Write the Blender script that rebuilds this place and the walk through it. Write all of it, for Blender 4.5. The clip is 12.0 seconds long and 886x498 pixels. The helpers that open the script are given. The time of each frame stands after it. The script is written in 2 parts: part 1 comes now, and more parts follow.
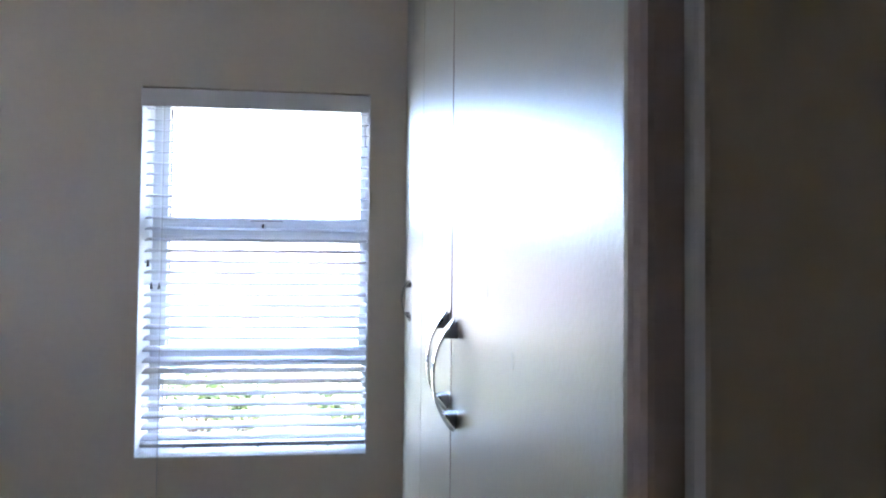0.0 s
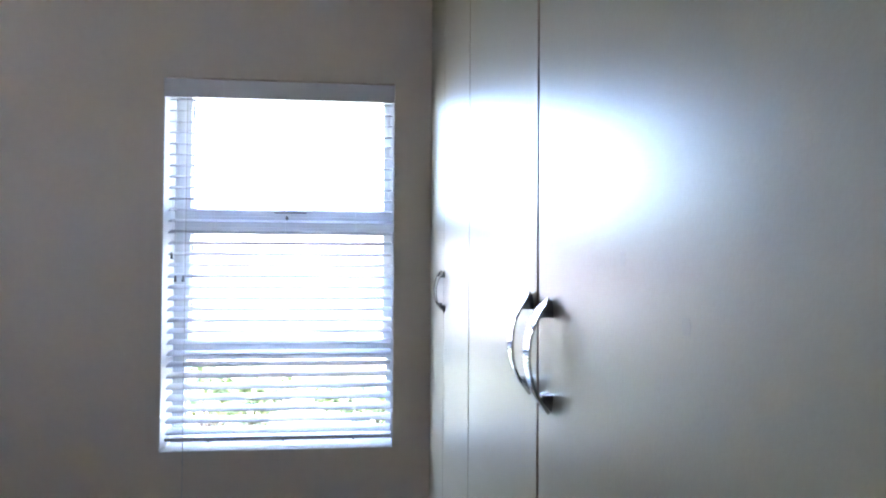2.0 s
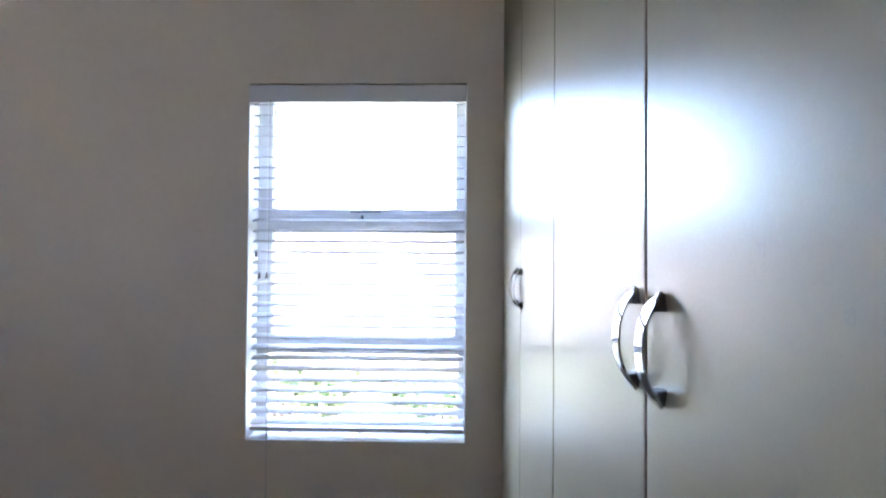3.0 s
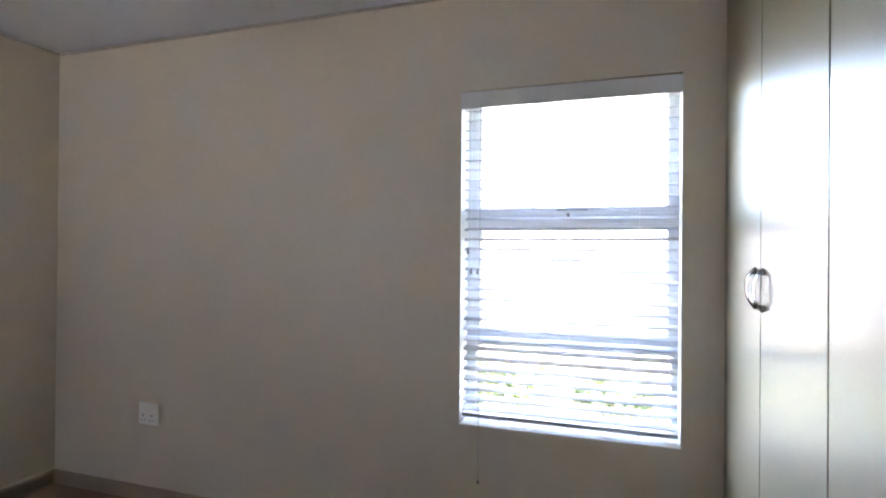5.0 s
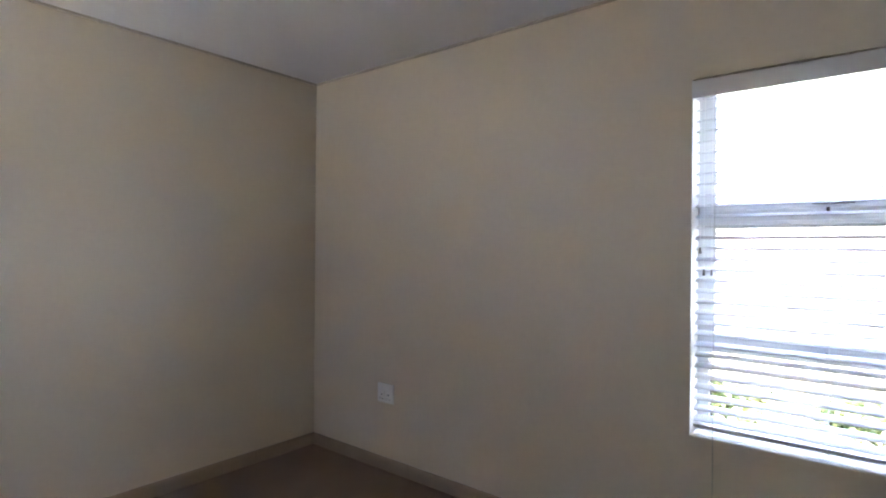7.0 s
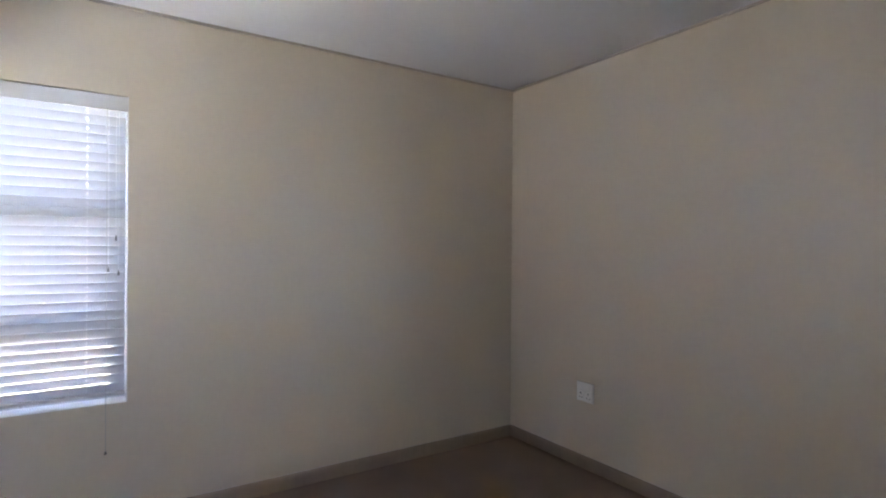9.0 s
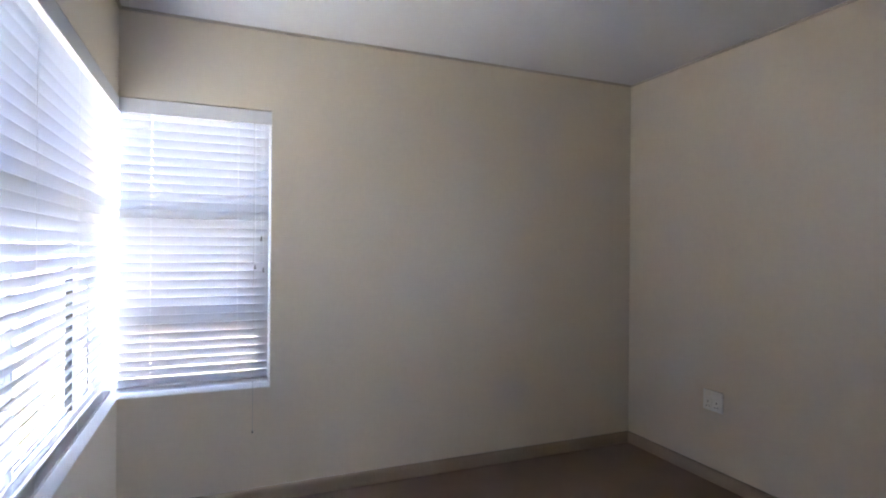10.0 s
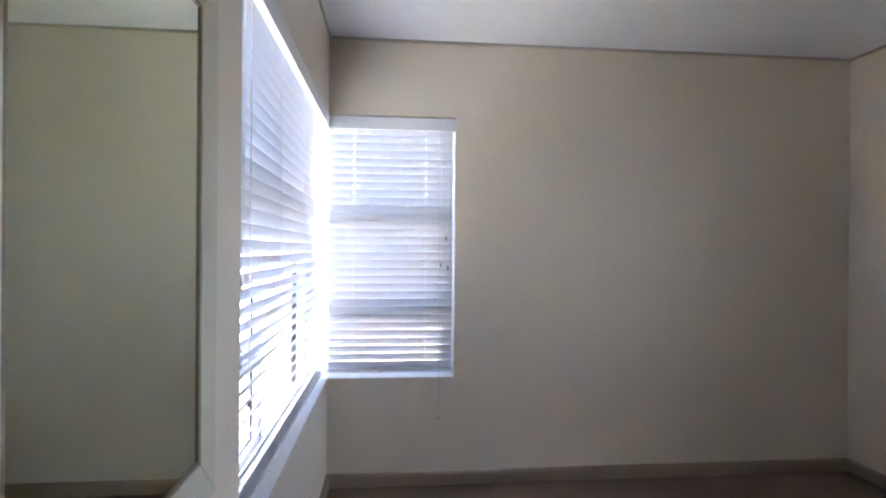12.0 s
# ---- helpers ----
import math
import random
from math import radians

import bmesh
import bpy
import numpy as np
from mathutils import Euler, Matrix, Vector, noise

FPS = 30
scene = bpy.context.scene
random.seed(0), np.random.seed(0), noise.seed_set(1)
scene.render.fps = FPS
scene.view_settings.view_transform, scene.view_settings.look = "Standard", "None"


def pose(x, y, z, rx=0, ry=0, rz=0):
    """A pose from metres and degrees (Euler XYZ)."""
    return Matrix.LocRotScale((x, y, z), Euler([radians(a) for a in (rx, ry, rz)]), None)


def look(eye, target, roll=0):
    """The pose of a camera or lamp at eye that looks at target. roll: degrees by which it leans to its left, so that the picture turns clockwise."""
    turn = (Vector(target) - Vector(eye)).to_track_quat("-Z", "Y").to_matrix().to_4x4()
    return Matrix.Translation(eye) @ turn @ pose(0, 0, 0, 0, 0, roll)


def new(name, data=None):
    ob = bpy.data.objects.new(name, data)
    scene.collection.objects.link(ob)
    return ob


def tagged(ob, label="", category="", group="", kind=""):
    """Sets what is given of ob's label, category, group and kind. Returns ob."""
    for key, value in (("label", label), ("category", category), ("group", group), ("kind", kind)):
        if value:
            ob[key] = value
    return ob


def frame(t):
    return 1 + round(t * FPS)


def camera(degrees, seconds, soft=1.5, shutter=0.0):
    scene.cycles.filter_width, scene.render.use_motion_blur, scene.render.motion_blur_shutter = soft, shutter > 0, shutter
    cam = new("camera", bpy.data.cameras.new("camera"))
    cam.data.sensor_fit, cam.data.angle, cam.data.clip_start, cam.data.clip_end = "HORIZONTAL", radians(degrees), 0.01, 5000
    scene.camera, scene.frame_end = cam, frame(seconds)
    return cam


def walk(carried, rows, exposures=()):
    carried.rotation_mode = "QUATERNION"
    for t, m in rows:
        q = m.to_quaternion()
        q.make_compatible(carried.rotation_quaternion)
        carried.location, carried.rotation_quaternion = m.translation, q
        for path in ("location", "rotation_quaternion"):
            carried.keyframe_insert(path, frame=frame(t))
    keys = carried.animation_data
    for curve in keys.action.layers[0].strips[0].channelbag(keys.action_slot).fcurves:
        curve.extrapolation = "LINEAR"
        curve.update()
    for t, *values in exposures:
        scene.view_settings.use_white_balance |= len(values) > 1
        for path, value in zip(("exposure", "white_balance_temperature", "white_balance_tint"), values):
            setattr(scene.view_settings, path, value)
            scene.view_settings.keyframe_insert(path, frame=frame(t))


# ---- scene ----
cam = camera(78.57, 12.0, soft=2.1)
PATH = [
    (0, (0.3802, 0.1779, 1.3848), (0.5532, 2.1698, 1.4341), 0.55),
    (0.5, (0.3431, 0.1911, 1.3764), (0.5223, 2.1825, 1.4238), 0.38),
    (1, (0.3225, 0.2077, 1.3693), (0.5034, 2.1991, 1.4124), 0.34),
    (1.5, (0.3052, 0.2133, 1.3620), (0.4860, 2.2047, 1.4042), 0.37),
    (2, (0.2825, 0.2110, 1.3614), (0.4512, 2.2035, 1.4006), 0.36),
    (2.5, (0.2540, 0.2089, 1.3568), (0.3333, 2.2070, 1.3943), 0.38),
    (3, (0.2262, 0.2013, 1.3545), (0.1787, 2.2004, 1.3900), 0.41),
    (3.2, (0.2146, 0.1984, 1.3527), (0.1085, 2.1952, 1.3891), 0.40),
    (4.8, (0.0728, 0.1291, 1.3673), (-0.4974, 2.0460, 1.3787), 0.47),
    (5, (0.0554, 0.1216, 1.3646), (-0.5801, 2.0179, 1.3755), 0.51),
    (5.5, (0.0162, 0.0955, 1.3621), (-0.7816, 1.9294, 1.3723), 0.54),
    (6, (-0.0109, 0.0662, 1.3643), (-0.9695, 1.8215, 1.3709), 0.55),
    (6.5, (-0.0170, 0.0514, 1.3657), (-1.1353, 1.7095, 1.3684), 0.57),
    (7, (-0.0235, 0.0298, 1.3688), (-1.2800, 1.5858, 1.3664), 0.54),
    (7.2, (-0.0186, 0.0087, 1.3724), (-1.3308, 1.5181, 1.3683), 0.40),
    (8.8, (-0.0822, -0.1522, 1.3600), (-1.7086, 1.0117, 1.3560), 0.43),
    (9, (-0.0848, -0.1731, 1.3604), (-1.7538, 0.9289, 1.3549), 0.45),
    (9.5, (-0.0833, -0.2230, 1.3575), (-1.8493, 0.7157, 1.3525), 0.46),
    (10, (-0.0792, -0.2634, 1.3515), (-1.9261, 0.5041, 1.3484), 0.47),
    (10.5, (-0.0683, -0.2943, 1.3453), (-1.9777, 0.3009, 1.3453), 0.44),
    (11, (-0.0582, -0.3206, 1.3416), (-2.0105, 0.1134, 1.3418), 0.46),
    (11.5, (-0.0510, -0.3412, 1.3386), (-2.0287, -0.0436, 1.3362), 0.46),
    (12, (-0.0434, -0.3599, 1.3345), (-2.0344, -0.1708, 1.3325), 0.44),
]
EXPOSURES = [(0.0, 5.72, 6020, 21), (1.5, 5.75, 6050, 21), (2.5, 5.76, 6160, 21), (5.0, 5.95, 6830, 21), (7.0, 5.90, 7000, 21), (9.0, 5.91, 6850, 21), (12.0, 5.82, 6700, 21)]
walk(cam, [(t, look(eye, target, roll)) for t, eye, target, roll in PATH], EXPOSURES)

# ---- light: clear sky and one high sun on the far side of the wardrobe ----
SUN_EL, SUN_AZ = radians(62), radians(90)   # azimuth from +y towards +x
world = bpy.data.worlds.new("world")
scene.world = world
world.use_nodes = True
wn = world.node_tree
sky = wn.nodes.new("ShaderNodeTexSky")
sky.sky_type, sky.sun_disc = "NISHITA", False
sky.sun_elevation, sky.sun_rotation = SUN_EL, SUN_AZ
wn.nodes["Background"].inputs["Strength"].default_value = 0.15
wn.links.new(sky.outputs["Color"], wn.nodes["Background"].inputs["Color"])
sun_data = bpy.data.lights.new("sun", "SUN")
sun_data.energy, sun_data.angle, sun_data.color = 2.5, radians(0.5), (1.0, 0.95, 0.88)
sun = new("sun", sun_data)
sun_from = Vector((math.sin(SUN_AZ) * math.cos(SUN_EL), math.cos(SUN_AZ) * math.cos(SUN_EL), math.sin(SUN_EL)))
sun.matrix_world = look(sun_from * 30, (0, 0, 0))

# ---- materials ----


def material(name, base, rough=0.5, metal=0.0, grain=0.0, grain_scale=60.0, stain=0.0, stain_scale=2.0, bump=0.0, bump_scale=200.0,
             tint=None, translucent=0.0, spec=0.5, island=0.0, coat=0.0, ior=1.5):
    """A surface with variation at two scales, fine relief and slightly uneven gloss."""
    mat = bpy.data.materials.new(name)
    mat.use_nodes = True
    nt = mat.node_tree
    bsdf = nt.nodes["Principled BSDF"]
    bsdf.inputs["Roughness"].default_value = rough
    bsdf.inputs["Metallic"].default_value = metal
    bsdf.inputs["Specular IOR Level"].default_value = spec
    bsdf.inputs["Coat Weight"].default_value = coat
    bsdf.inputs["IOR"].default_value = ior
    bsdf.inputs["Coat Roughness"].default_value = 0.25
    coords = nt.nodes.new("ShaderNodeTexCoord").outputs["Object"]
    rgb = nt.nodes.new("ShaderNodeRGB")
    rgb.outputs[0].default_value = (*base, 1)
    colour = rgb.outputs[0]
    for amount, scale, other in ((grain, grain_scale, None), (stain, stain_scale, tint)):
        if not amount:
            continue
        tex = nt.nodes.new("ShaderNodeTexNoise")
        tex.inputs["Scale"].default_value, tex.inputs["Detail"].default_value = scale, 5.0
        nt.links.new(coords, tex.inputs["Vector"])
        ramp = nt.nodes.new("ShaderNodeMapRange")
        ramp.inputs["From Min"].default_value, ramp.inputs["From Max"].default_value = 0.35, 0.7
        ramp.inputs["To Max"].default_value = amount
        nt.links.new(tex.outputs["Fac"], ramp.inputs["Value"])
        mix = nt.nodes.new("ShaderNodeMix")
        mix.data_type = "RGBA"
        mix.inputs["B"].default_value = (*(other or [c * 0.55 for c in base]), 1)
        nt.links.new(ramp.outputs["Result"], mix.inputs["Factor"])
        nt.links.new(colour, mix.inputs["A"])
        colour = mix.outputs["Result"]
    if island:
        info = nt.nodes.new("ShaderNodeNewGeometry")
        hue = nt.nodes.new("ShaderNodeHueSaturation")
        ramp = nt.nodes.new("ShaderNodeMapRange")
        ramp.inputs["To Min"].default_value, ramp.inputs["To Max"].default_value = 1 - island, 1 + island
        nt.links.new(info.outputs["Random Per Island"], ramp.inputs["Value"])
        nt.links.new(ramp.outputs["Result"], hue.inputs["Value"])
        nt.links.new(colour, hue.inputs["Color"])
        colour = hue.outputs["Color"]
    nt.links.new(colour, bsdf.inputs["Base Color"])
    if bump:
        tex = nt.nodes.new("ShaderNodeTexNoise")
        tex.inputs["Scale"].default_value, tex.inputs["Detail"].default_value = bump_scale, 4.0
        nt.links.new(coords, tex.inputs["Vector"])
        node = nt.nodes.new("ShaderNodeBump")
        node.inputs["Strength"].default_value, node.inputs["Distance"].default_value = bump, 0.004
        nt.links.new(tex.outputs["Fac"], node.inputs["Height"])
        nt.links.new(node.outputs["Normal"], bsdf.inputs["Normal"])
    if translucent:
        out = nt.nodes["Material Output"]
        trans = nt.nodes.new("ShaderNodeBsdfTranslucent")
        nt.links.new(colour, trans.inputs["Color"])
        both = nt.nodes.new("ShaderNodeMixShader")
        both.inputs["Fac"].default_value = translucent
        nt.links.new(bsdf.outputs["BSDF"], both.inputs[1])
        nt.links.new(trans.outputs["BSDF"], both.inputs[2])
        nt.links.new(both.outputs["Shader"], out.inputs["Surface"])
    return mat


def glass_material(name):
    mat = bpy.data.materials.new(name)
    mat.use_nodes = True
    nt = mat.node_tree
    bsdf = nt.nodes["Principled BSDF"]
    bsdf.inputs["Base Color"].default_value = (0.95, 0.97, 0.96, 1)
    bsdf.inputs["Roughness"].default_value = 0.0
    bsdf.inputs["Transmission Weight"].default_value = 1.0
    bsdf.inputs["IOR"].default_value = 1.45
    return mat


WALL = material("wall_paint", (0.725, 0.635, 0.515), 0.41, ior=1.62, grain=0.06, grain_scale=35, stain=0.08, stain_scale=1.3, bump=0.02, bump_scale=160)
CEILING = material("ceiling_paint", (0.72, 0.715, 0.74), 0.8, grain=0.05, grain_scale=30, stain=0.06, stain_scale=1.0, bump=0.08, bump_scale=120)
CARPET = material("carpet", (0.29, 0.205, 0.16), 0.95, grain=0.6, grain_scale=320, stain=0.3, stain_scale=3, bump=0.8, bump_scale=420, spec=0.1)
SKIRT = material("skirting_paint", (0.35, 0.265, 0.195), 0.45, grain=0.15, grain_scale=40, stain=0.12, stain_scale=4, bump=0.1)
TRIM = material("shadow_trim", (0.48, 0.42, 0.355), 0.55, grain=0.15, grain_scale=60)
MELAMINE = material("melamine_doors", (0.31, 0.27, 0.17), 0.36, grain=0.06, grain_scale=90, stain=0.09, stain_scale=3, bump=0.05, bump_scale=260, spec=1.0, ior=1.56)
SCUFF = material("scuffed_melamine", (0.285, 0.255, 0.17), 0.38, grain=0.15, grain_scale=300, spec=1.0, ior=1.58)
# brown door edging, lightened as its rounded face catches the light
EDGE_LIT = material("door_edging_lit", (0.37, 0.28, 0.235), 0.5, grain=0.2, grain_scale=80)
CARCASS = material("carcass_board", (0.24, 0.19, 0.13), 0.6, grain=0.15, grain_scale=50, stain=0.1)
CHROME = material("polished_chrome", (0.46, 0.465, 0.48), 0.05, metal=1.0, grain=0.1, grain_scale=150)
DARK_STEEL = material("dark_chrome_foot", (0.30, 0.30, 0.32), 0.22, metal=1.0, grain=0.15, grain_scale=150)
ALU = material("white_aluminium", (0.74, 0.76, 0.78), 0.35, grain=0.05, grain_scale=50, stain=0.06, stain_scale=6)
GASKET = material("black_rubber", (0.02, 0.02, 0.022), 0.6, grain=0.2)
GLASS = glass_material("window_glass")
SLAT = material("blind_slat", (0.65, 0.66, 0.695), 0.45, grain=0.04, grain_scale=60, translucent=0.165)
RAIL = material("blind_bottom_rail", (0.58, 0.57, 0.56), 0.45, grain=0.08, grain_scale=60)
VALANCE = material("blind_valance", (0.74, 0.73, 0.73), 0.4, grain=0.05, grain_scale=60)
LADDER = material("blind_ladder_cord", (0.88, 0.88, 0.89), 0.8, grain=0.05, grain_scale=400, translucent=0.6)
# recess sides and sills: whiter than the walls to imitate strong daylight
REVEAL = material("daylit_reveal", (0.82, 0.82, 0.81), 0.55, grain=0.05, grain_scale=40, stain=0.06, stain_scale=3, bump=0.08)
# the same brown edging, darkened for the shade on its flat faces
EDGE_SHADED = material("door_edging_shaded", (0.20, 0.145, 0.115), 0.5, grain=0.2, grain_scale=80)
# carcass board's front edge, lightened for the window light it catches
BOARD_EDGE_LIT = material("board_edge_lit", (0.33, 0.30, 0.26), 0.5, grain=0.1, grain_scale=60)
CORD = material("blind_cord", (0.50, 0.49, 0.47), 0.8, grain=0.2, grain_scale=400)
TASSEL = material("cord_tassel", (0.16, 0.155, 0.15), 0.45, grain=0.2, grain_scale=200)
PLASTIC = material("white_plastic", (0.86, 0.85, 0.82), 0.5, grain=0.04, grain_scale=90)
PLASTIC_DARK = material("socket_hole", (0.04, 0.04, 0.04), 0.6, grain=0.2)
FRAME = material("mirror_frame_paint", (0.60, 0.57, 0.44), 0.45, grain=0.12, grain_scale=50, stain=0.12, stain_scale=5, bump=0.1)
FRAME_DARK = material("mirror_frame_inner", (0.26, 0.20, 0.15), 0.45, grain=0.25, grain_scale=90)
MIRROR = material("mirror_glass", (0.70, 0.77, 0.65), 0.015, metal=1.0, grain=0.01, grain_scale=3)
PLASTER = material("outside_plaster", (0.60, 0.47, 0.42), 0.85, grain=0.15, grain_scale=30, stain=0.2, stain_scale=1.5, bump=0.3)
PAVING = material("dry_lawn", (0.25, 0.25, 0.155), 0.85, grain=0.2, grain_scale=40, stain=0.25, stain_scale=0.8, bump=0.3)
LEAF = material("shrub_leaf", (0.065, 0.095, 0.03), 0.55, island=0.5, translucent=0.1)
STEM = material("shrub_stem", (0.12, 0.08, 0.05), 0.8, grain=0.3)

# ---- building tools ----


def box(bm, x0, y0, z0, x1, y1, z1):
    vs = [bm.verts.new((x, y, z)) for x in (x0, x1) for y in (y0, y1) for z in (z0, z1)]
    for a, b, c, d in ((0, 1, 3, 2), (4, 6, 7, 5), (0, 4, 5, 1), (2, 3, 7, 6), (0, 2, 6, 4), (1, 5, 7, 3)):
        bm.faces.new((vs[a], vs[b], vs[c], vs[d]))
    return vs


def bevelled(bm, width, segments=2):
    bmesh.ops.bevel(bm, geom=list(bm.edges), offset=width, segments=segments, affect="EDGES", profile=0.6)
    return bm


def block(x0, y0, z0, x1, y1, z1, bevel=0.0, segments=2):
    bm = bmesh.new()
    box(bm, x0, y0, z0, x1, y1, z1)
    return bevelled(bm, bevel, segments) if bevel else bm


def tube(bm, a, b, r0, r1=None, sides=8):
    a, b = Vector(a), Vector(b)
    turn = (b - a).to_track_quat("Z", "Y").to_matrix()
    rings = []
    for centre, r in ((a, r0), (b, r0 if r1 is None else r1)):
        rings.append([bm.verts.new(centre + turn @ Vector((r * math.cos(2 * math.pi * k / sides), r * math.sin(2 * math.pi * k / sides), 0))) for k in range(sides)])
    for k in range(sides):
        bm.faces.new((rings[0][k], rings[0][(k + 1) % sides], rings[1][(k + 1) % sides], rings[1][k]))
    bm.faces.new(rings[0][::-1])
    bm.faces.new(rings[1])


def mesh_object(name, bm, mat, smooth=False):
    bmesh.ops.recalc_face_normals(bm, faces=list(bm.faces))
    data = bpy.data.meshes.new(name)
    bm.to_mesh(data)
    bm.free()
    data.materials.append(mat)
    if smooth:
        data.shade_smooth()
    return new(name, data)


def part(name, bm, mat, parent, label="", smooth=False):
    ob = mesh_object(name, bm, mat, smooth)
    ob.parent = parent
    if label:
        tagged(ob, label)
    return ob


def holder(name, x, y, z, label, category, group="", kind=""):
    """An empty at the base of a thing; its parts are built round that base."""
    ob = new(name)
    ob.empty_display_size = 0.05
    ob.location = (x, y, z)
    return tagged(ob, label, category, group, kind)


def grid_wall(name, xs, ys, zs, gaps, label):
    """A wall of stacked cells between grid lines, with the cells in gaps left open through its thickness."""
    bm = bmesh.new()
    for i in range(len(xs) - 1):
        for j in range(len(ys) - 1):
            for k in range(len(zs) - 1):
                if (i, j, k) not in gaps:
                    box(bm, xs[i], ys[j], zs[k], xs[i + 1], ys[j + 1], zs[k + 1])
    bmesh.ops.remove_doubles(bm, verts=list(bm.verts), dist=1e-5)
    seen = {}
    for face in bm.faces:
        seen.setdefault(frozenset(v.index for v in face.verts), []).append(face)
    inner = [f for fs in seen.values() if len(fs) > 1 for f in fs]
    bmesh.ops.delete(bm, geom=inner, context="FACES_ONLY")
    return tagged(mesh_object(name, bm, WALL), label, "wall", kind="structure")


# ---- the room ----
XB, XE = -3.087, 1.06          # window wall B and the wall behind the wardrobe
YA, YC = 2.407, -0.710         # window wall A and the mirror wall C
THICK, HIGH = 0.22, 2.5
SILL, HEAD = 0.606, 2.072
A0, A1 = -0.632, 0.270         # window A along x
B1 = -0.002                    # window B runs from the corner to here along y
C1 = -1.345                    # window C runs from the corner to here along x

grid_wall("wall_north", [XB - THICK, A0, A1, XE + THICK], [YA, YA + THICK], [0, SILL, HEAD, HIGH], {(1, 0, 1)},
          "cream painted plaster wall with a deep window recess")
grid_wall("wall_west", [XB - THICK, XB], [YC - THICK, B1, YA], [0, SILL, HEAD, HIGH], {(0, 0, 1)},
          "cream painted plaster wall beside the corner window")
grid_wall("wall_south", [XB, C1, XE], [YC - THICK, YC], [0, SILL, HEAD, HIGH], {(0, 0, 1)},
          "cream painted plaster wall with corner window and mirror")
grid_wall("wall_east", [XE, XE + THICK], [YC - THICK, YA], [0, HIGH], set(), "plain cream painted plaster wall")

tagged(mesh_object("floor", block(XB - THICK, YC - THICK, -0.12, XE + THICK, YA + THICK, 0.0), CARPET),
       "reddish brown short pile carpet floor", "floor", kind="structure")
tagged(mesh_object("ceiling", block(XB - THICK, YC - THICK, HIGH, XE + THICK, YA + THICK, HIGH + 0.15), CEILING),
       "smooth white painted ceiling board", "ceiling", kind="structure")


def run(name, x0, y0, x1, y1, profile, mat, label, category):
    """A moulding of the given profile (distance from wall, height) along a wall; the room lies to the left of the way."""
    bm = bmesh.new()
    way = Vector((x1 - x0, y1 - y0, 0)).normalized()
    side = Vector((-way.y, way.x, 0))
    ends = []
    for x, y in ((x0, y0), (x1, y1)):
        ends.append([bm.verts.new(Vector((x, y, z)) + side * d) for d, z in profile])
    n = len(profile)
    for k in range(n):
        bm.faces.new((ends[0][k], ends[0][(k + 1) % n], ends[1][(k + 1) % n], ends[1][k]))
    bm.faces.new(ends[0])
    bm.faces.new(ends[1][::-1])
    return tagged(mesh_object(name, bm, mat), label, category, kind="structure")


SKIRTING = [(0, 0.006), (0.016, 0.006), (0.016, 0.062), (0.013, 0.074), (0.006, 0.081), (0, 0.081)]
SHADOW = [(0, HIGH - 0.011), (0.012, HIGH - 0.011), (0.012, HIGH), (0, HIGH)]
for x0, y0, x1, y1 in ((0.43, YA, XB + 0.016, YA), (XB, YA, XB, YC), (XB + 0.016, YC, XE, YC), (XE, YC, XE, 0.355)):
    run("baseboard", x0, y0, x1, y1, SKIRTING, SKIRT, "grey brown painted timber skirting with rounded top", "baseboard")
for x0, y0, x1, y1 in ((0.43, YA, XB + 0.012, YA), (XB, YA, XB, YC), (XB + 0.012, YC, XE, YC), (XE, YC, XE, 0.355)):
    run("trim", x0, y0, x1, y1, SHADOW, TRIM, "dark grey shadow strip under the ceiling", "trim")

# ---- windows: built in a frame of their own, u along the wall, v outwards, w up ----


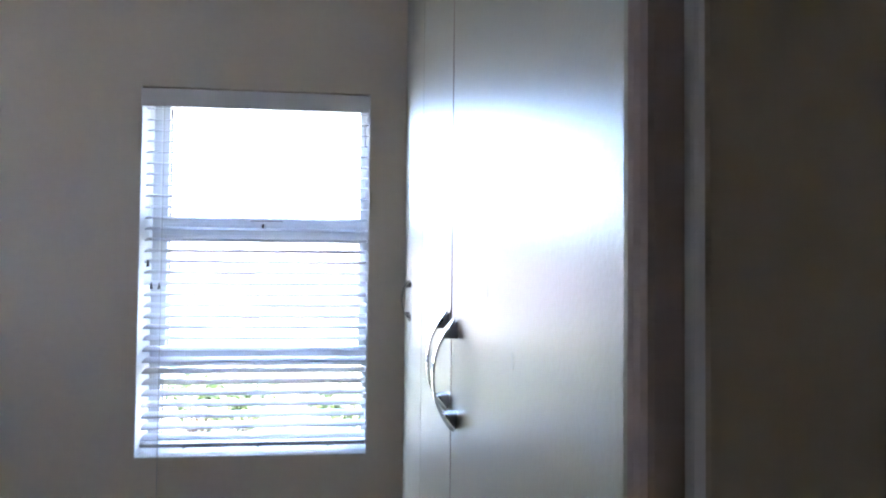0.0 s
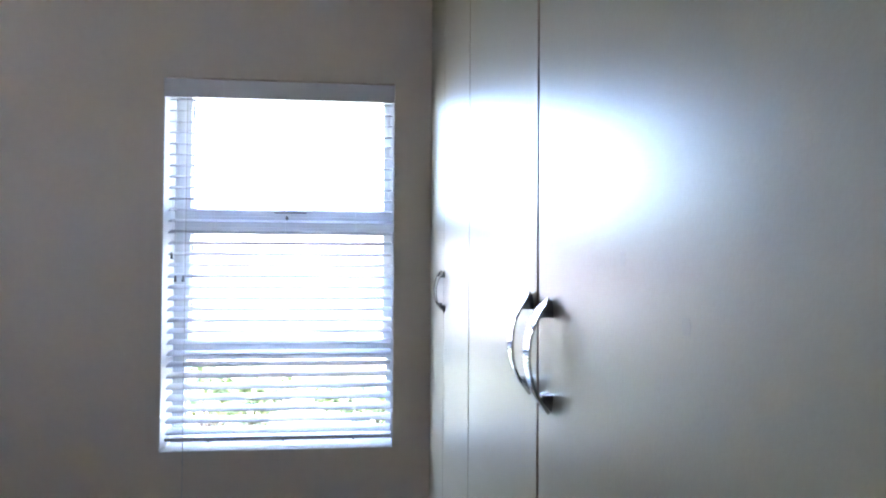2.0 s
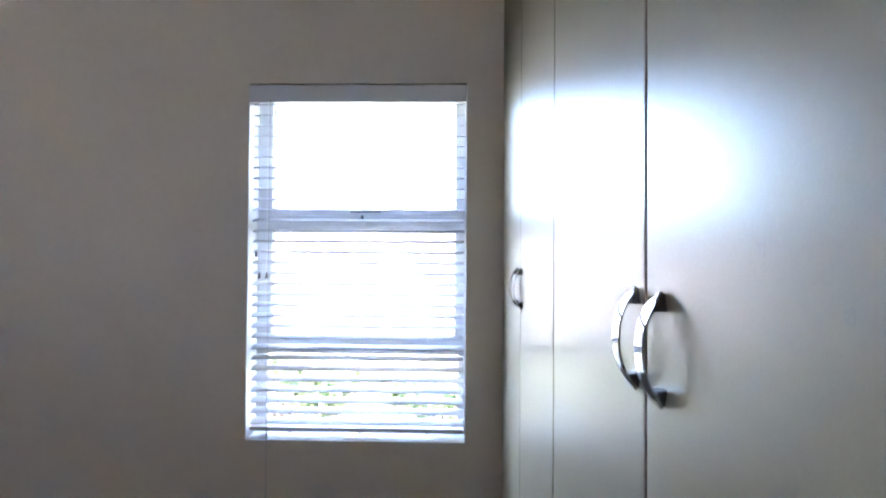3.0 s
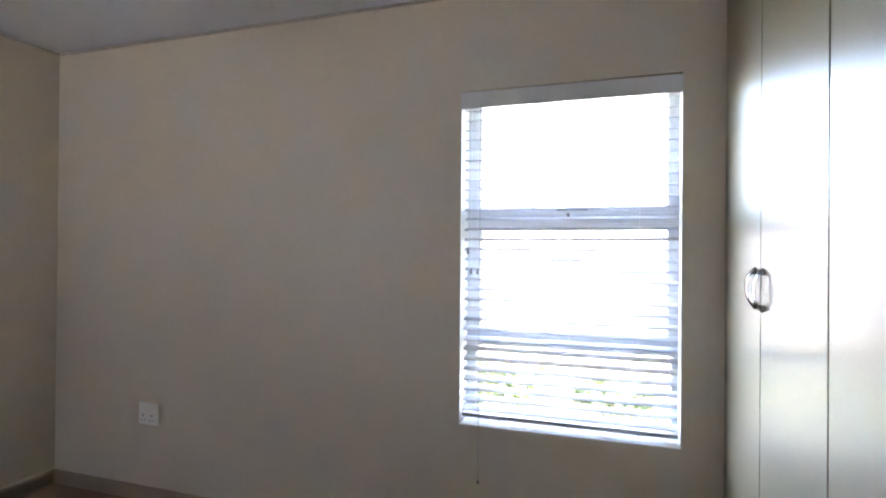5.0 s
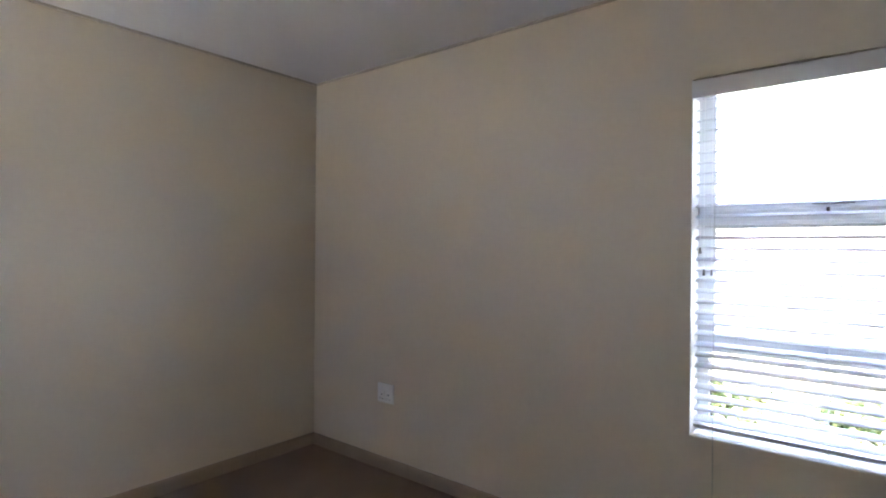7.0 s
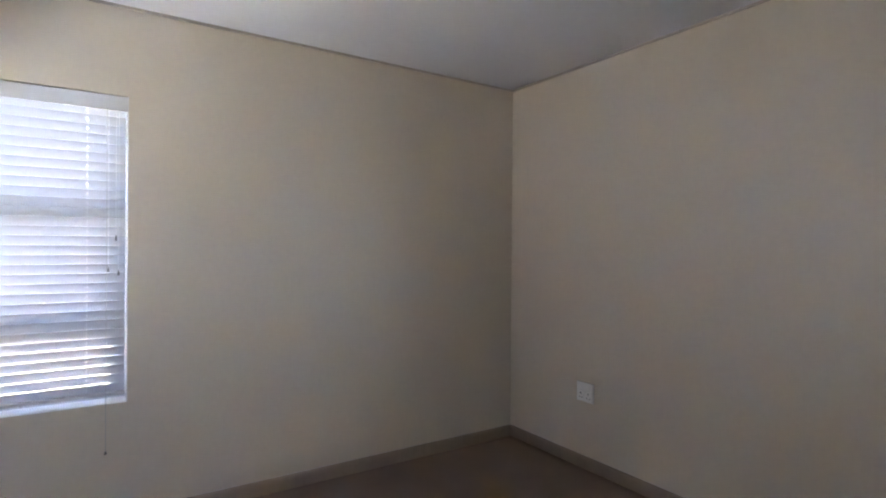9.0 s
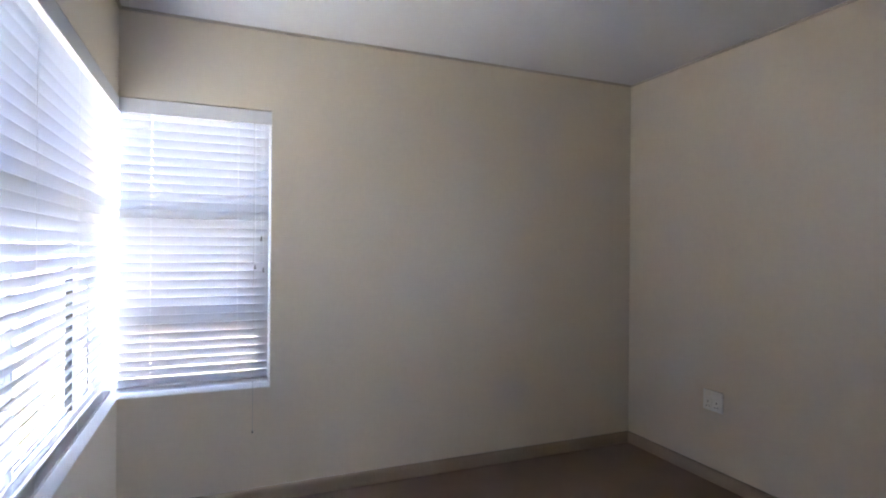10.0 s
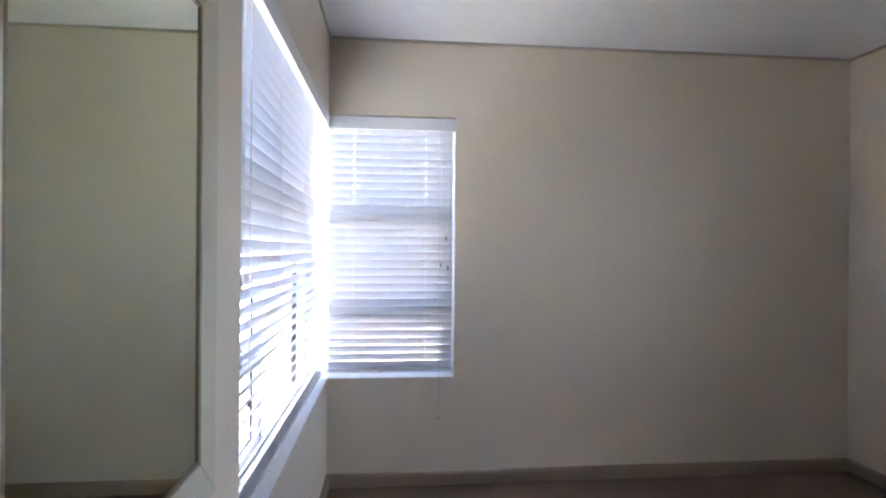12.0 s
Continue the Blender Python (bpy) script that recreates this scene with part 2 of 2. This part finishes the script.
def window(name, place, u0, u1, frames_u, label, openers, stayed, tall=(), seals=()):
    """A white aluminium window of three rows of panes. place maps (u, v, w) into the room; frames_u are the mullions' centres."""
    ob = holder(name, *place(0.5 * (u0 + u1), 0.12, SILL), label, "window", kind="structure")
    base = Vector(ob.location)

    def bar(part_name, ua, va, wa, ub, vb, wb, mat, parent, bevel=0.003):
        a, b = Vector(place(ua, va, wa)) - base, Vector(place(ub, vb, wb)) - base
        lo, hi = [min(p, q) for p, q in zip(a, b)], [max(p, q) for p, q in zip(a, b)]
        return part(part_name, block(*lo, *hi, bevel=bevel), mat, parent)

    V0, V1 = 0.115, 0.165
    bar("window_frame", u0, V0, HEAD - 0.022, u1, V1, HEAD, ALU, ob)
    bar("rail", u0, V0, SILL, u1, V1, SILL + 0.032, ALU, ob)
    ends = [u0] + list(frames_u) + [u1]
    for k, u in enumerate(ends):
        a = u if k == 0 else (u - 0.045 if k == len(ends) - 1 else u - 0.025)
        bar("stile", a, V0 + 0.001, SILL + 0.032, a + (0.045 if k in (0, len(ends) - 1) else 0.05), V1 - 0.001, HEAD - 0.022, ALU, ob)
    T1, T2 = (0.925, 1.018), (1.461, 1.567)
    for k in range(len(ends) - 1):
        a = ends[k] + (0.045 if k == 0 else 0.025)
        b = ends[k + 1] - (0.045 if k == len(ends) - 2 else 0.025)
        for low, high in ((T2,) if k in tall else (T1, T2)):
            bar("transom", a, V0 + 0.002, low + 0.03, b, V1 - 0.002, high - 0.03, ALU, ob)
        rows = [(0, SILL + 0.032, T1[0] + 0.03), (1, T1[1] - 0.03, T2[0] + 0.03), (2, T2[1] - 0.03, HEAD - 0.022)]
        if k in tall:
            rows = [(3, SILL + 0.032, T2[0] + 0.03), rows[2]]
        for row, low, high in rows:
            sash_w = 0.03 if row in openers else 0.012
            side = 0.022 if row in openers else 0.006
            bar("sash", a, V0 - 0.004, low, a + side, V1 - 0.012, high, ALU, ob, 0.002)
            bar("sash_stile", b - side, V0 - 0.004, low, b, V1 - 0.012, high, ALU, ob, 0.002)
            bar("sash_rail", a + side, V0 - 0.004, low, b - side, V1 - 0.012, low + sash_w, ALU, ob, 0.002)
            bar("sash_rail", a + side, V0 - 0.004, high - (0.022 if row == 2 else sash_w), b - side, V1 - 0.012, high, ALU, ob, 0.002)
            bar("gasket", a + side, V0 + 0.012, low + sash_w, a + side + 0.004, V0 + 0.02, high - sash_w, GASKET, ob, 0)
            bar("gasket", a + side + 0.004, V0 + 0.012, low + sash_w, b - side, V0 + 0.02, low + sash_w + 0.003, GASKET, ob, 0)
            pane = bar("pane", a + side, V0 + 0.022, low + sash_w, b - side, V0 + 0.026, high - (0.022 if row == 2 else sash_w), GLASS, ob, 0)
            pane.visible_shadow = False
            if row in openers:
                mid = 0.5 * (a + b)
                at = low + 0.012
                if row in stayed:
                    stay = bar("stay", mid - 0.055, V0 - 0.018, at, mid + 0.075, V0 - 0.006, at + 0.012, DARK_STEEL, ob, 0.002)
                    tagged(stay, "dark metal casement stay")
                bar("stay_pin", mid - 0.01, V0 - 0.022, at - 0.03, mid + 0.002, V0 - 0.004, at - 0.012, DARK_STEEL, ob, 0.002)
    for u in seals:
        seal = bar("seal_strip", u, V0 + 0.004, SILL + 0.034, u + 0.012, V0 + 0.036, T2[0] + 0.028, GASKET, ob, 0.001)
        tagged(seal, "black rubber seal along the mullion")
    return ob


def tassel(place, u, v, w, base, parent, size=0.022):
    a = Vector(place(u, v, w)) - base
    bm = bmesh.new()
    up = Vector((0, 0, 1))
    tube(bm, a + up * size * 0.5, a + up * size * 0.15, 0.0022, 0.0035, 10)
    tube(bm, a + up * size * 0.15, a - up * size * 0.5, 0.0035, 0.0062, 10)
    return part("tassel", bm, TASSEL, parent, "dark grey plastic cord tassel", smooth=False)


def blind(place, u0, u1, tilt, ladders, cords, label, category="blind"):
    """A venetian blind: valance, head rail, 50 mm slats, bottom rail, ladder tapes and cords. tilt: degrees by which a slat's outer edge is raised."""
    top, rail_z, pitch, count, v_mid = 1.998, 0.646, 0.0441, 31, 0.052
    ob = holder("venetian_blind", *place(0.5 * (u0 + u1), v_mid, rail_z), label, category, "white blinds in the windows")
    base = Vector(ob.location)

    def bar(part_name, ua, va, wa, ub, vb, wb, mat, bevel=0.002, note=""):
        a, b = Vector(place(ua, va, wa)) - base, Vector(place(ub, vb, wb)) - base
        lo, hi = [min(p, q) for p, q in zip(a, b)], [max(p, q) for p, q in zip(a, b)]
        return part(part_name, block(*lo, *hi, bevel=bevel), mat, ob, note)

    bar("valance", u0 - 0.010, -0.003, top - 0.003, u1 + 0.004, 0.008, HEAD - 0.006, VALANCE, 0.003, "flat white valance board")
    bar("head_rail", u0, 0.014, top + 0.02, u1, 0.07, HEAD - 0.0012, ALU, 0.0005)
    bar("bottom_rail", u0, v_mid - 0.025, rail_z - 0.007, u1, v_mid + 0.025, rail_z + 0.007, RAIL, 0.003)
    half, rise, strips = 0.025, 0.0035, 12
    ang = radians(tilt)
    upper = [(-half + 2 * half * k / strips, rise * (1 - (2 * k / strips - 1) ** 2)) for k in range(strips + 1)]
    cuts = [u0 + 0.002]
    for u in sorted(ladders):
        cuts += [u - 0.0015, u + 0.0015]
    cuts.append(u1 - 0.002)
    middle = Vector(place(0.5 * (u0 + u1), v_mid, 0))
    bm = bmesh.new()
    rows = []
    for u in cuts:
        row = []
        for side in (0.0014, -0.0014):
            for d, h in upper:
                v = v_mid + d * math.cos(ang) - (h + side) * math.sin(ang)
                row.append(bm.verts.new(Vector(place(u, v, d * math.sin(ang) + (h + side) * math.cos(ang))) - middle))
        rows.append(row)
    n_top = strips + 1
    for c, (a, b) in enumerate(zip(rows, rows[1:])):
        slot = c % 2 == 1   # the cord passes through a slot in the middle of the slat
        for k in range(strips):
            if not (slot and k in (strips // 2 - 1, strips // 2)):
                bm.faces.new((a[k], a[k + 1], b[k + 1], b[k]))
                bm.faces.new((a[n_top + k + 1], a[n_top + k], b[n_top + k], b[n_top + k + 1]))
        for k in (0, strips):
            bm.faces.new((a[k], b[k], b[n_top + k], a[n_top + k]))
    for row in (rows[0], rows[-1]):
        for k in range(strips):
            bm.faces.new((row[k], row[k + 1], row[n_top + k + 1], row[n_top + k]))
    first = part("slat", bm, SLAT, ob)
    for n in range(count):
        slat = first if n == 0 else new("slat", first.data)
        slat.parent = ob
        slat.location = Vector(place(0.5 * (u0 + u1), v_mid, 0.673 + pitch * n)) - base
        slat.rotation_euler = (radians(random.uniform(-0.12, 0.12)), radians(random.uniform(-0.12, 0.12)), 0)
    for u in ladders:
        for v in (v_mid - 0.026, v_mid + 0.026):
            bm = bmesh.new()
            tube(bm, Vector(place(u, v, rail_z)) - base, Vector(place(u, v, top + 0.02)) - base, 0.0006, sides=6)
            part("ladder_cord", bm, LADDER, ob)
        bm = bmesh.new()
        tube(bm, Vector(place(u, v_mid - 0.012, rail_z - 0.016)) - base, Vector(place(u, v_mid - 0.012, rail_z - 0.006)) - base, 0.006, 0.006, 10)
        part("cord_button", bm, PLASTIC, ob)
    for u, v, w, size in cords:
        bm = bmesh.new()
        tube(bm, Vector(place(u, v, w + size * 0.4)) - base, Vector(place(u, v, top + 0.005)) - base, 0.0009 if w > 0.6 else 0.0013, sides=6)
        part("pull_cord", bm, LADDER if w > 0.6 else CORD, ob)
        tassel(place, u, v, w, base, ob, size)
    return ob


def place_a(u, v, w):
    return (u, YA + v, w)


def place_b(u, v, w):
    return (XB - v, u, w)


def place_c(u, v, w):
    return (u, YC - v, w)


window("window_1", place_a, A0, A1 + 0.019, (), "white aluminium window of three stacked panes", (1, 2), (2,))
window("window_2", place_b, YC - 0.112, B1, (), "white aluminium side of a corner window", (0, 1), (1,))
window("window_3", place_c, XB - 0.112, C1, (-2.83, -2.02), "white aluminium long side of a corner window", (0, 1), (1,), tall=(0, 1), seals=(-1.994, -2.805))
tagged(mesh_object("window_4", block(XB - 0.17, YC - 0.17, SILL, XB - 0.1125, YC - 0.1125, HEAD, bevel=0.004), ALU),
       "white aluminium corner post of the corner window", "window post", kind="structure")



def lining(name, place, ua, va, wa, ub, vb, wb, label):
    """A thin skim on a side of a window recess, whitened to stand in for daylight on it."""
    a, b = place(ua, va, wa), place(ub, vb, wb)
    lo, hi = [min(p, q) for p, q in zip(a, b)], [max(p, q) for p, q in zip(a, b)]
    tagged(mesh_object(name, block(*lo, *hi), REVEAL), label, "window reveal", kind="structure")


for place, ua, ub in ((place_a, A0, A1), (place_b, YC - 0.11, B1), (place_c, XB - 0.11, C1)):
    inner = ua if place is place_a else ua + 0.112
    lining("window_sill", place, inner, 0.001, SILL, ub, 0.113, SILL + 0.004, "window sill in the recess, whitened as lit by daylight")
    lining("window_reveal", place, ub - 0.004, 0.001, SILL + 0.0045, ub, 0.113, HEAD - 0.001, "side of the window recess, whitened as lit by daylight")
    if place is place_a:
        lining("window_reveal", place, ua, 0.001, SILL + 0.0045, ua + 0.004, 0.113, HEAD - 0.001, "side of the window recess, whitened as lit by daylight")
lining("window_sill", place_c, XB - 0.11, 0.001, SILL, XB - 0.0005, 0.113, SILL + 0.004, "corner piece of the window sill, whitened as lit by daylight")

blind(place_a, A0 + 0.009, A1 - 0.009, 15, (-0.457, -0.166, 0.112),
      ((-0.597, 0.008, 1.37, 0.026), (-0.583, 0.010, 1.281, 0.026), (-0.553, 0.008, 1.281, 0.026), (-0.541, -0.004, 0.37, 0.012)),
      "white slatted venetian blind with slats open level")
blind(place_b, YC - 0.005, B1 - 0.008, -65, (-0.571, -0.167),
      ((-0.052, 0.008, 1.394, 0.026), (-0.082, 0.010, 1.245, 0.026), (-0.041, 0.008, 1.228, 0.026), (-0.09, -0.004, 0.38, 0.012)),
      "white slatted venetian blind with slats tilted nearly shut")
blind(place_c, XB - 0.012, C1 - 0.01, -53, (-1.47, -1.93, -2.43, -2.93),
      ((-1.380, 0.010, 1.246, 0.034), (-1.48, 0.012, 0.93, 0.014)),
      "wide white venetian blind with slats tilted half shut")

# ---- wardrobes ----
DOOR_X, DOOR_T, SKEW = 0.4492, 0.018, 0.0205   # the run stands slightly askew to the wall


def handle(parent, y, z):
    """A bowed chrome pull with pointed ends on two dark feet."""
    bm = bmesh.new()
    rings, steps, half, apex = [], 32, 0.0612, 0.026
    for k in range(steps + 1):
        s = -1 + 2 * k / steps
        out = 0.0015 + (apex - 0.0015) * (1 - abs(s) ** 2.4)
        wide = 0.0112 * min(1.0, (1 - abs(s)) / 0.12) ** 0.85 + 0.0008
        zz, thick = z + s * half, 0.0026
        lean = 0.9 * s * thick
        crown = [bm.verts.new((DOOR_X - out - thick - 0.0006 * (1 - q * q), y + q * wide, zz + lean)) for q in (-1, -0.6, -0.2, 0.2, 0.6, 1)]
        rings.append(crown + [bm.verts.new((DOOR_X - out, y + wide, zz)), bm.verts.new((DOOR_X - out, y - wide, zz))])
    for a, b in zip(rings, rings[1:]):
        for k in range(8):
            bm.faces.new((a[k], a[(k + 1) % 8], b[(k + 1) % 8], b[k]))
    bm.faces.new(rings[0])
    bm.faces.new(rings[-1][::-1])
    grip = part("handle", bm, CHROME, parent, "bowed polished chrome pull handle, pointed at both ends", smooth=True)
    grip.data.set_sharp_from_angle(angle=radians(35))
    for s in (-1, 1):
        bm = bmesh.new()
        near, far = [(0.0005, z + s * 0.0415), (-0.0155, z + s * 0.0420)], [(-0.0016, z + s * 0.0600), (0.0005, z + s * 0.0605)]
        low = [bm.verts.new((DOOR_X + d, y - w, h)) for (d, h), w in zip(near + far, (0.0070, 0.0070, 0.0010, 0.0010))]
        high = [bm.verts.new((DOOR_X + d, y + w, h)) for (d, h), w in zip(near + far, (0.0070, 0.0070, 0.0010, 0.0010))]
        for k in range(4):
            bm.faces.new((low[k], low[(k + 1) % 4], high[(k + 1) % 4], high[k]))
        bm.faces.new(low)
        bm.faces.new(high[::-1])
        part("handle_foot", bm, DARK_STEEL, parent, "dark metal handle foot")


def wardrobe(y0, y1, doors, label, end=-0.001, scuffs=(), bull=False):
    """A tall cupboard unit; doors: (y0, y1, handle's y, handle's height)."""
    x0 = DOOR_X + DOOR_T + 0.0008
    ob = holder("wardrobe", 0.5 * (x0 + XE), 0.5 * (y0 + y1), 0, label, "wardrobe", "built-in wardrobes")
    base = ob.location.copy()

    def local(bm):
        bmesh.ops.translate(bm, verts=list(bm.verts), vec=-base)
        return bm

    back = XE - 0.03
    pivot = Vector((DOOR_X, 0.843, 0))
    ob.location = pivot + Matrix.Rotation(SKEW, 3, "Z") @ (base - pivot)
    ob.rotation_euler.z = SKEW
    for ya, yb in ((y0 - end, y0 + 0.017), (y1 - 0.017, y1 - 0.001)):
        board = block(x0, ya, 0.0, back, yb, HIGH - 0.018)
        near = [e for e in board.edges if all(v.co.x < x0 + 0.001 and v.co.y < ya + 0.001 for v in e.verts)]
        bmesh.ops.bevel(board, geom=near, offset=0.0045 if ya < y0 else 0.001, segments=4, affect="EDGES", profile=0.5)
        side = part("side_panel", local(board), CARCASS, ob)
        side.data.materials.append(BOARD_EDGE_LIT)
        # only the exposed end's front edge gets the lighter, lit colour
        for poly in side.data.polygons:
            if poly.normal.x < -0.3 and ya < y0:
                poly.material_index = 1
    part("plinth", local(block(x0 + 0.03, y0 + 0.018, 0.0, x0 + 0.046, y1 - 0.018, 0.08)), CARCASS, ob)
    part("base_panel", local(block(x0, y0 + 0.018, 0.08, back, y1 - 0.018, 0.096)), CARCASS, ob)
    part("top_panel", local(block(x0, y0 + 0.018, HIGH - 0.05, back, y1 - 0.018, HIGH - 0.02)), CARCASS, ob)
    part("back_panel", local(block(back - 0.006, y0 + 0.018, 0.097, back, y1 - 0.018, HIGH - 0.051)), CARCASS, ob)
    for ya, yb, hy, hz in doors:
        leaf = block(DOOR_X, ya + 0.0025, 0.075, DOOR_X + DOOR_T, yb - 0.0025, HIGH - 0.016)
        if bull and ya == y0:   # the free edge at the end of the run is rounded over
            nose = [e for e in leaf.edges if all(v.co.x < DOOR_X + 0.001 and v.co.y < ya + 0.003 for v in e.verts)]
            rest = [e for e in leaf.edges if e not in nose and all(v.co.y > ya + 0.003 for v in e.verts)]
            bmesh.ops.bevel(leaf, geom=nose, offset=0.0075, segments=5, affect="EDGES", profile=0.5)
            bmesh.ops.bevel(leaf, geom=[e for e in rest if e.is_valid], offset=0.0025, segments=2, affect="EDGES", profile=0.5)
        else:
            bevelled(leaf, 0.0025, 3)
        d = part("door", local(leaf), MELAMINE, ob)
        d.data.materials.append(EDGE_SHADED)
        d.data.materials.append(EDGE_LIT)
        # light and shade by face direction: flat edges dark brown, rounded ones lighter
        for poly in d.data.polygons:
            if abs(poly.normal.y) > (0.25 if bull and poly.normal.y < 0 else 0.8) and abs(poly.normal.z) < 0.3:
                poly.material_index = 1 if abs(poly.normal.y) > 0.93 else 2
        handle(d, hy, hz)
        for scuff in scuffs:
            if not ya < scuff[0] < yb:
                continue
            bm = bmesh.new()
            rim = [bm.verts.new((DOOR_X - 0.0002, scuff[0] + 0.0045 * math.cos(a), scuff[1] + 0.0065 * math.sin(a) + 0.0012 * math.sin(3 * a)))
                   for a in (2 * math.pi * k / 14 for k in range(14))]
            back_rim = [bm.verts.new(v.co + Vector((0.0004, 0, 0))) for v in rim]
            bm.faces.new(rim)
            for k in range(14):
                bm.faces.new((rim[k], rim[(k + 1) % 14], back_rim[(k + 1) % 14], back_rim[k]))
            part("scuff_mark", bm, SCUFF, d, "faint grey scuff on the door")
        for child in d.children:
            child.location = -base
    return ob


wardrobe(0.350, 1.379, ((0.350, 0.843, 0.788, 1.258), (0.843, 1.379, 0.866, 1.260)), "tall cream melamine wardrobe with two chrome-handled doors", 0.004, scuffs=((0.611, 1.363), (0.523, 1.322)), bull=True)
wardrobe(1.380, 2.392, ((1.380, 1.893, 1.850, 1.265), (1.893, 2.401, 1.938, 1.265)), "tall cream melamine wardrobe standing in the room's corner")

# ---- mirror on the wall ----
M0, M1, MZ0, MZ1, MW = -0.988, -0.530, 0.972, 1.736, 0.086
mirror = holder("wall_mirror", 0.5 * (M0 + M1), YC, MZ0 - MW, "tall wall mirror in a cream painted wooden frame", "mirror")
mbase = mirror.location.copy()


def framed(name, u0, w0, u1, w1, wide, v0, v1, mat, bevel):
    """Four mitred bars round an opening; each a part."""
    for n in range(4):
        bm = bmesh.new()
        inner = [(u0, w0), (u1, w0), (u1, w1), (u0, w1)]
        outer = [(u0 - wide, w0 - wide), (u1 + wide, w0 - wide), (u1 + wide, w1 + wide), (u0 - wide, w1 + wide)]
        quad = [inner[n], inner[(n + 1) % 4], outer[(n + 1) % 4], outer[n]]
        low = [bm.verts.new(Vector((u, YC + v0, w)) - mbase) for u, w in quad]
        high = [bm.verts.new(Vector((u, YC + v1, w)) - mbase) for u, w in quad]
        for k in range(4):
            bm.faces.new((low[k], low[(k + 1) % 4], high[(k + 1) % 4], high[k]))
        bm.faces.new(low[::-1])
        bm.faces.new(high)
        bmesh.ops.recalc_face_normals(bm, faces=list(bm.faces))
        part(name, bevelled(bm, bevel, 2), mat, mirror)


framed("frame_bar", M0 - 0.0075, MZ0 - 0.0075, M1 + 0.0075, MZ1 + 0.0075, MW - 0.0075, 0.001, 0.031, FRAME, 0.003)
framed("inner_bead", M0, MZ0, M1, MZ1, 0.0072, 0.001, 0.029, FRAME_DARK, 0.0015)
part("mirror_glass", (lambda b: (bmesh.ops.translate(b, verts=list(b.verts), vec=-mbase), b)[1])(block(M0 + 0.001, YC + 0.018, MZ0 + 0.001, M1 - 0.001, YC + 0.026, MZ1 - 0.001)), MIRROR, mirror, "clear silvered mirror glass")

# ---- socket outlet ----
sx, sz = -2.381, 0.476
socket = holder("socket_outlet", sx, YA, sz, "square white plastic double socket outlet on the wall", "socket")
part("plate", block(-0.066, -0.010, -0.059, 0.066, 0.004, 0.059, bevel=0.003), PLASTIC, socket)
for du in (-0.029, 0.029):
    part("outlet", block(du - 0.024, -0.013, -0.05, du + 0.024, -0.0098, 0.012, bevel=0.001), PLASTIC, socket)
    for hx, hz in ((0, 0.0), (-0.010, -0.026), (0.010, -0.026)):
        bm = bmesh.new()
        tube(bm, (du + hx, -0.0136, hz - 0.008), (du + hx, -0.0128, hz - 0.008), 0.0046 if hz == 0 else 0.0034, sides=10)
        part("pin_hole", bm, PLASTIC_DARK, socket)
    part("switch", block(du - 0.011, -0.0145, 0.024, du + 0.011, -0.0098, 0.045, bevel=0.0015), PLASTIC, socket)

# ---- outside ----
bm = bmesh.new()
bmesh.ops.create_grid(bm, x_segments=8, y_segments=8, size=600)
ground = tagged(mesh_object("ground", bm, PAVING), "pale dry lawn outside the windows", "ground", kind="structure")
ground.location.z = -0.15


def yard_wall(x0, y0, x1, y1, high):
    bm = block(x0, y0, -0.149, x1, y1, high, bevel=0.01)
    tagged(mesh_object("bounding_wall", bm, PLASTER), "pinkish plastered wall outside, bounding view and sky light", "garden wall", kind="structure")


yard_wall(-8.99, 13.0, 9.0, 13.2, 2.0)
# unseen west wall, added to hold back low sky from the corner window
yard_wall(-9.2, -5.7, -9.0, 13.2, 2.1)
# added as a neighbouring house's wall; its height limits sky at window C
yard_wall(-8.99, -5.7, 9.0, -5.5, 2.8)


def shrub(x, y, wide, high):
    ob = holder("shrub", x, y, -0.15, "low green leafy garden shrub in dry lawn", "shrub", "shrubs outside the window")
    bm = bmesh.new()
    tips = []
    for _ in range(14):
        a, r = random.uniform(0, 6.283), wide * math.sqrt(random.random()) * 0.8
        tip = Vector((r * math.cos(a), r * math.sin(a), high * random.uniform(0.45, 0.95)))
        tube(bm, (tip.x * 0.15, tip.y * 0.15, 0), tip, 0.012, 0.004, 5)
        tips.append(tip)
    part("stems", bm, STEM, ob)
    verts, faces = [], []
    for _ in range(640):
        c = random.choice(tips) + Vector((random.gauss(0, 0.11), random.gauss(0, 0.11), random.gauss(0, 0.07)))
        c.z = max(c.z, 0.02)
        m = Euler((random.uniform(-1, 1), random.uniform(-1, 1), random.uniform(0, 6.28))).to_matrix()
        size = random.uniform(0.03, 0.06)
        k = len(verts)
        verts += [tuple(c + m @ Vector(p) * size) for p in ((-1, 0, 0), (0, -0.45, 0.12), (1, 0, 0), (0, 0.45, 0.12))]
        faces += [(k, k + 1, k + 2), (k, k + 2, k + 3)]
    data = bpy.data.meshes.new("crown")
    data.from_pydata(verts, [], faces)
    data.materials.append(LEAF)
    crown = new("crown", data)
    crown.parent = ob


for x, y, w, h in ((-1.30, 5.0, 0.40, 0.58), (-0.92, 5.1, 0.28, 0.38), (0.12, 5.1, 0.28, 0.30), (-0.25, 5.9, 0.16, 0.14), (-2.3, 6.4, 0.45, 0.45)):
    shrub(x, y, w, h)
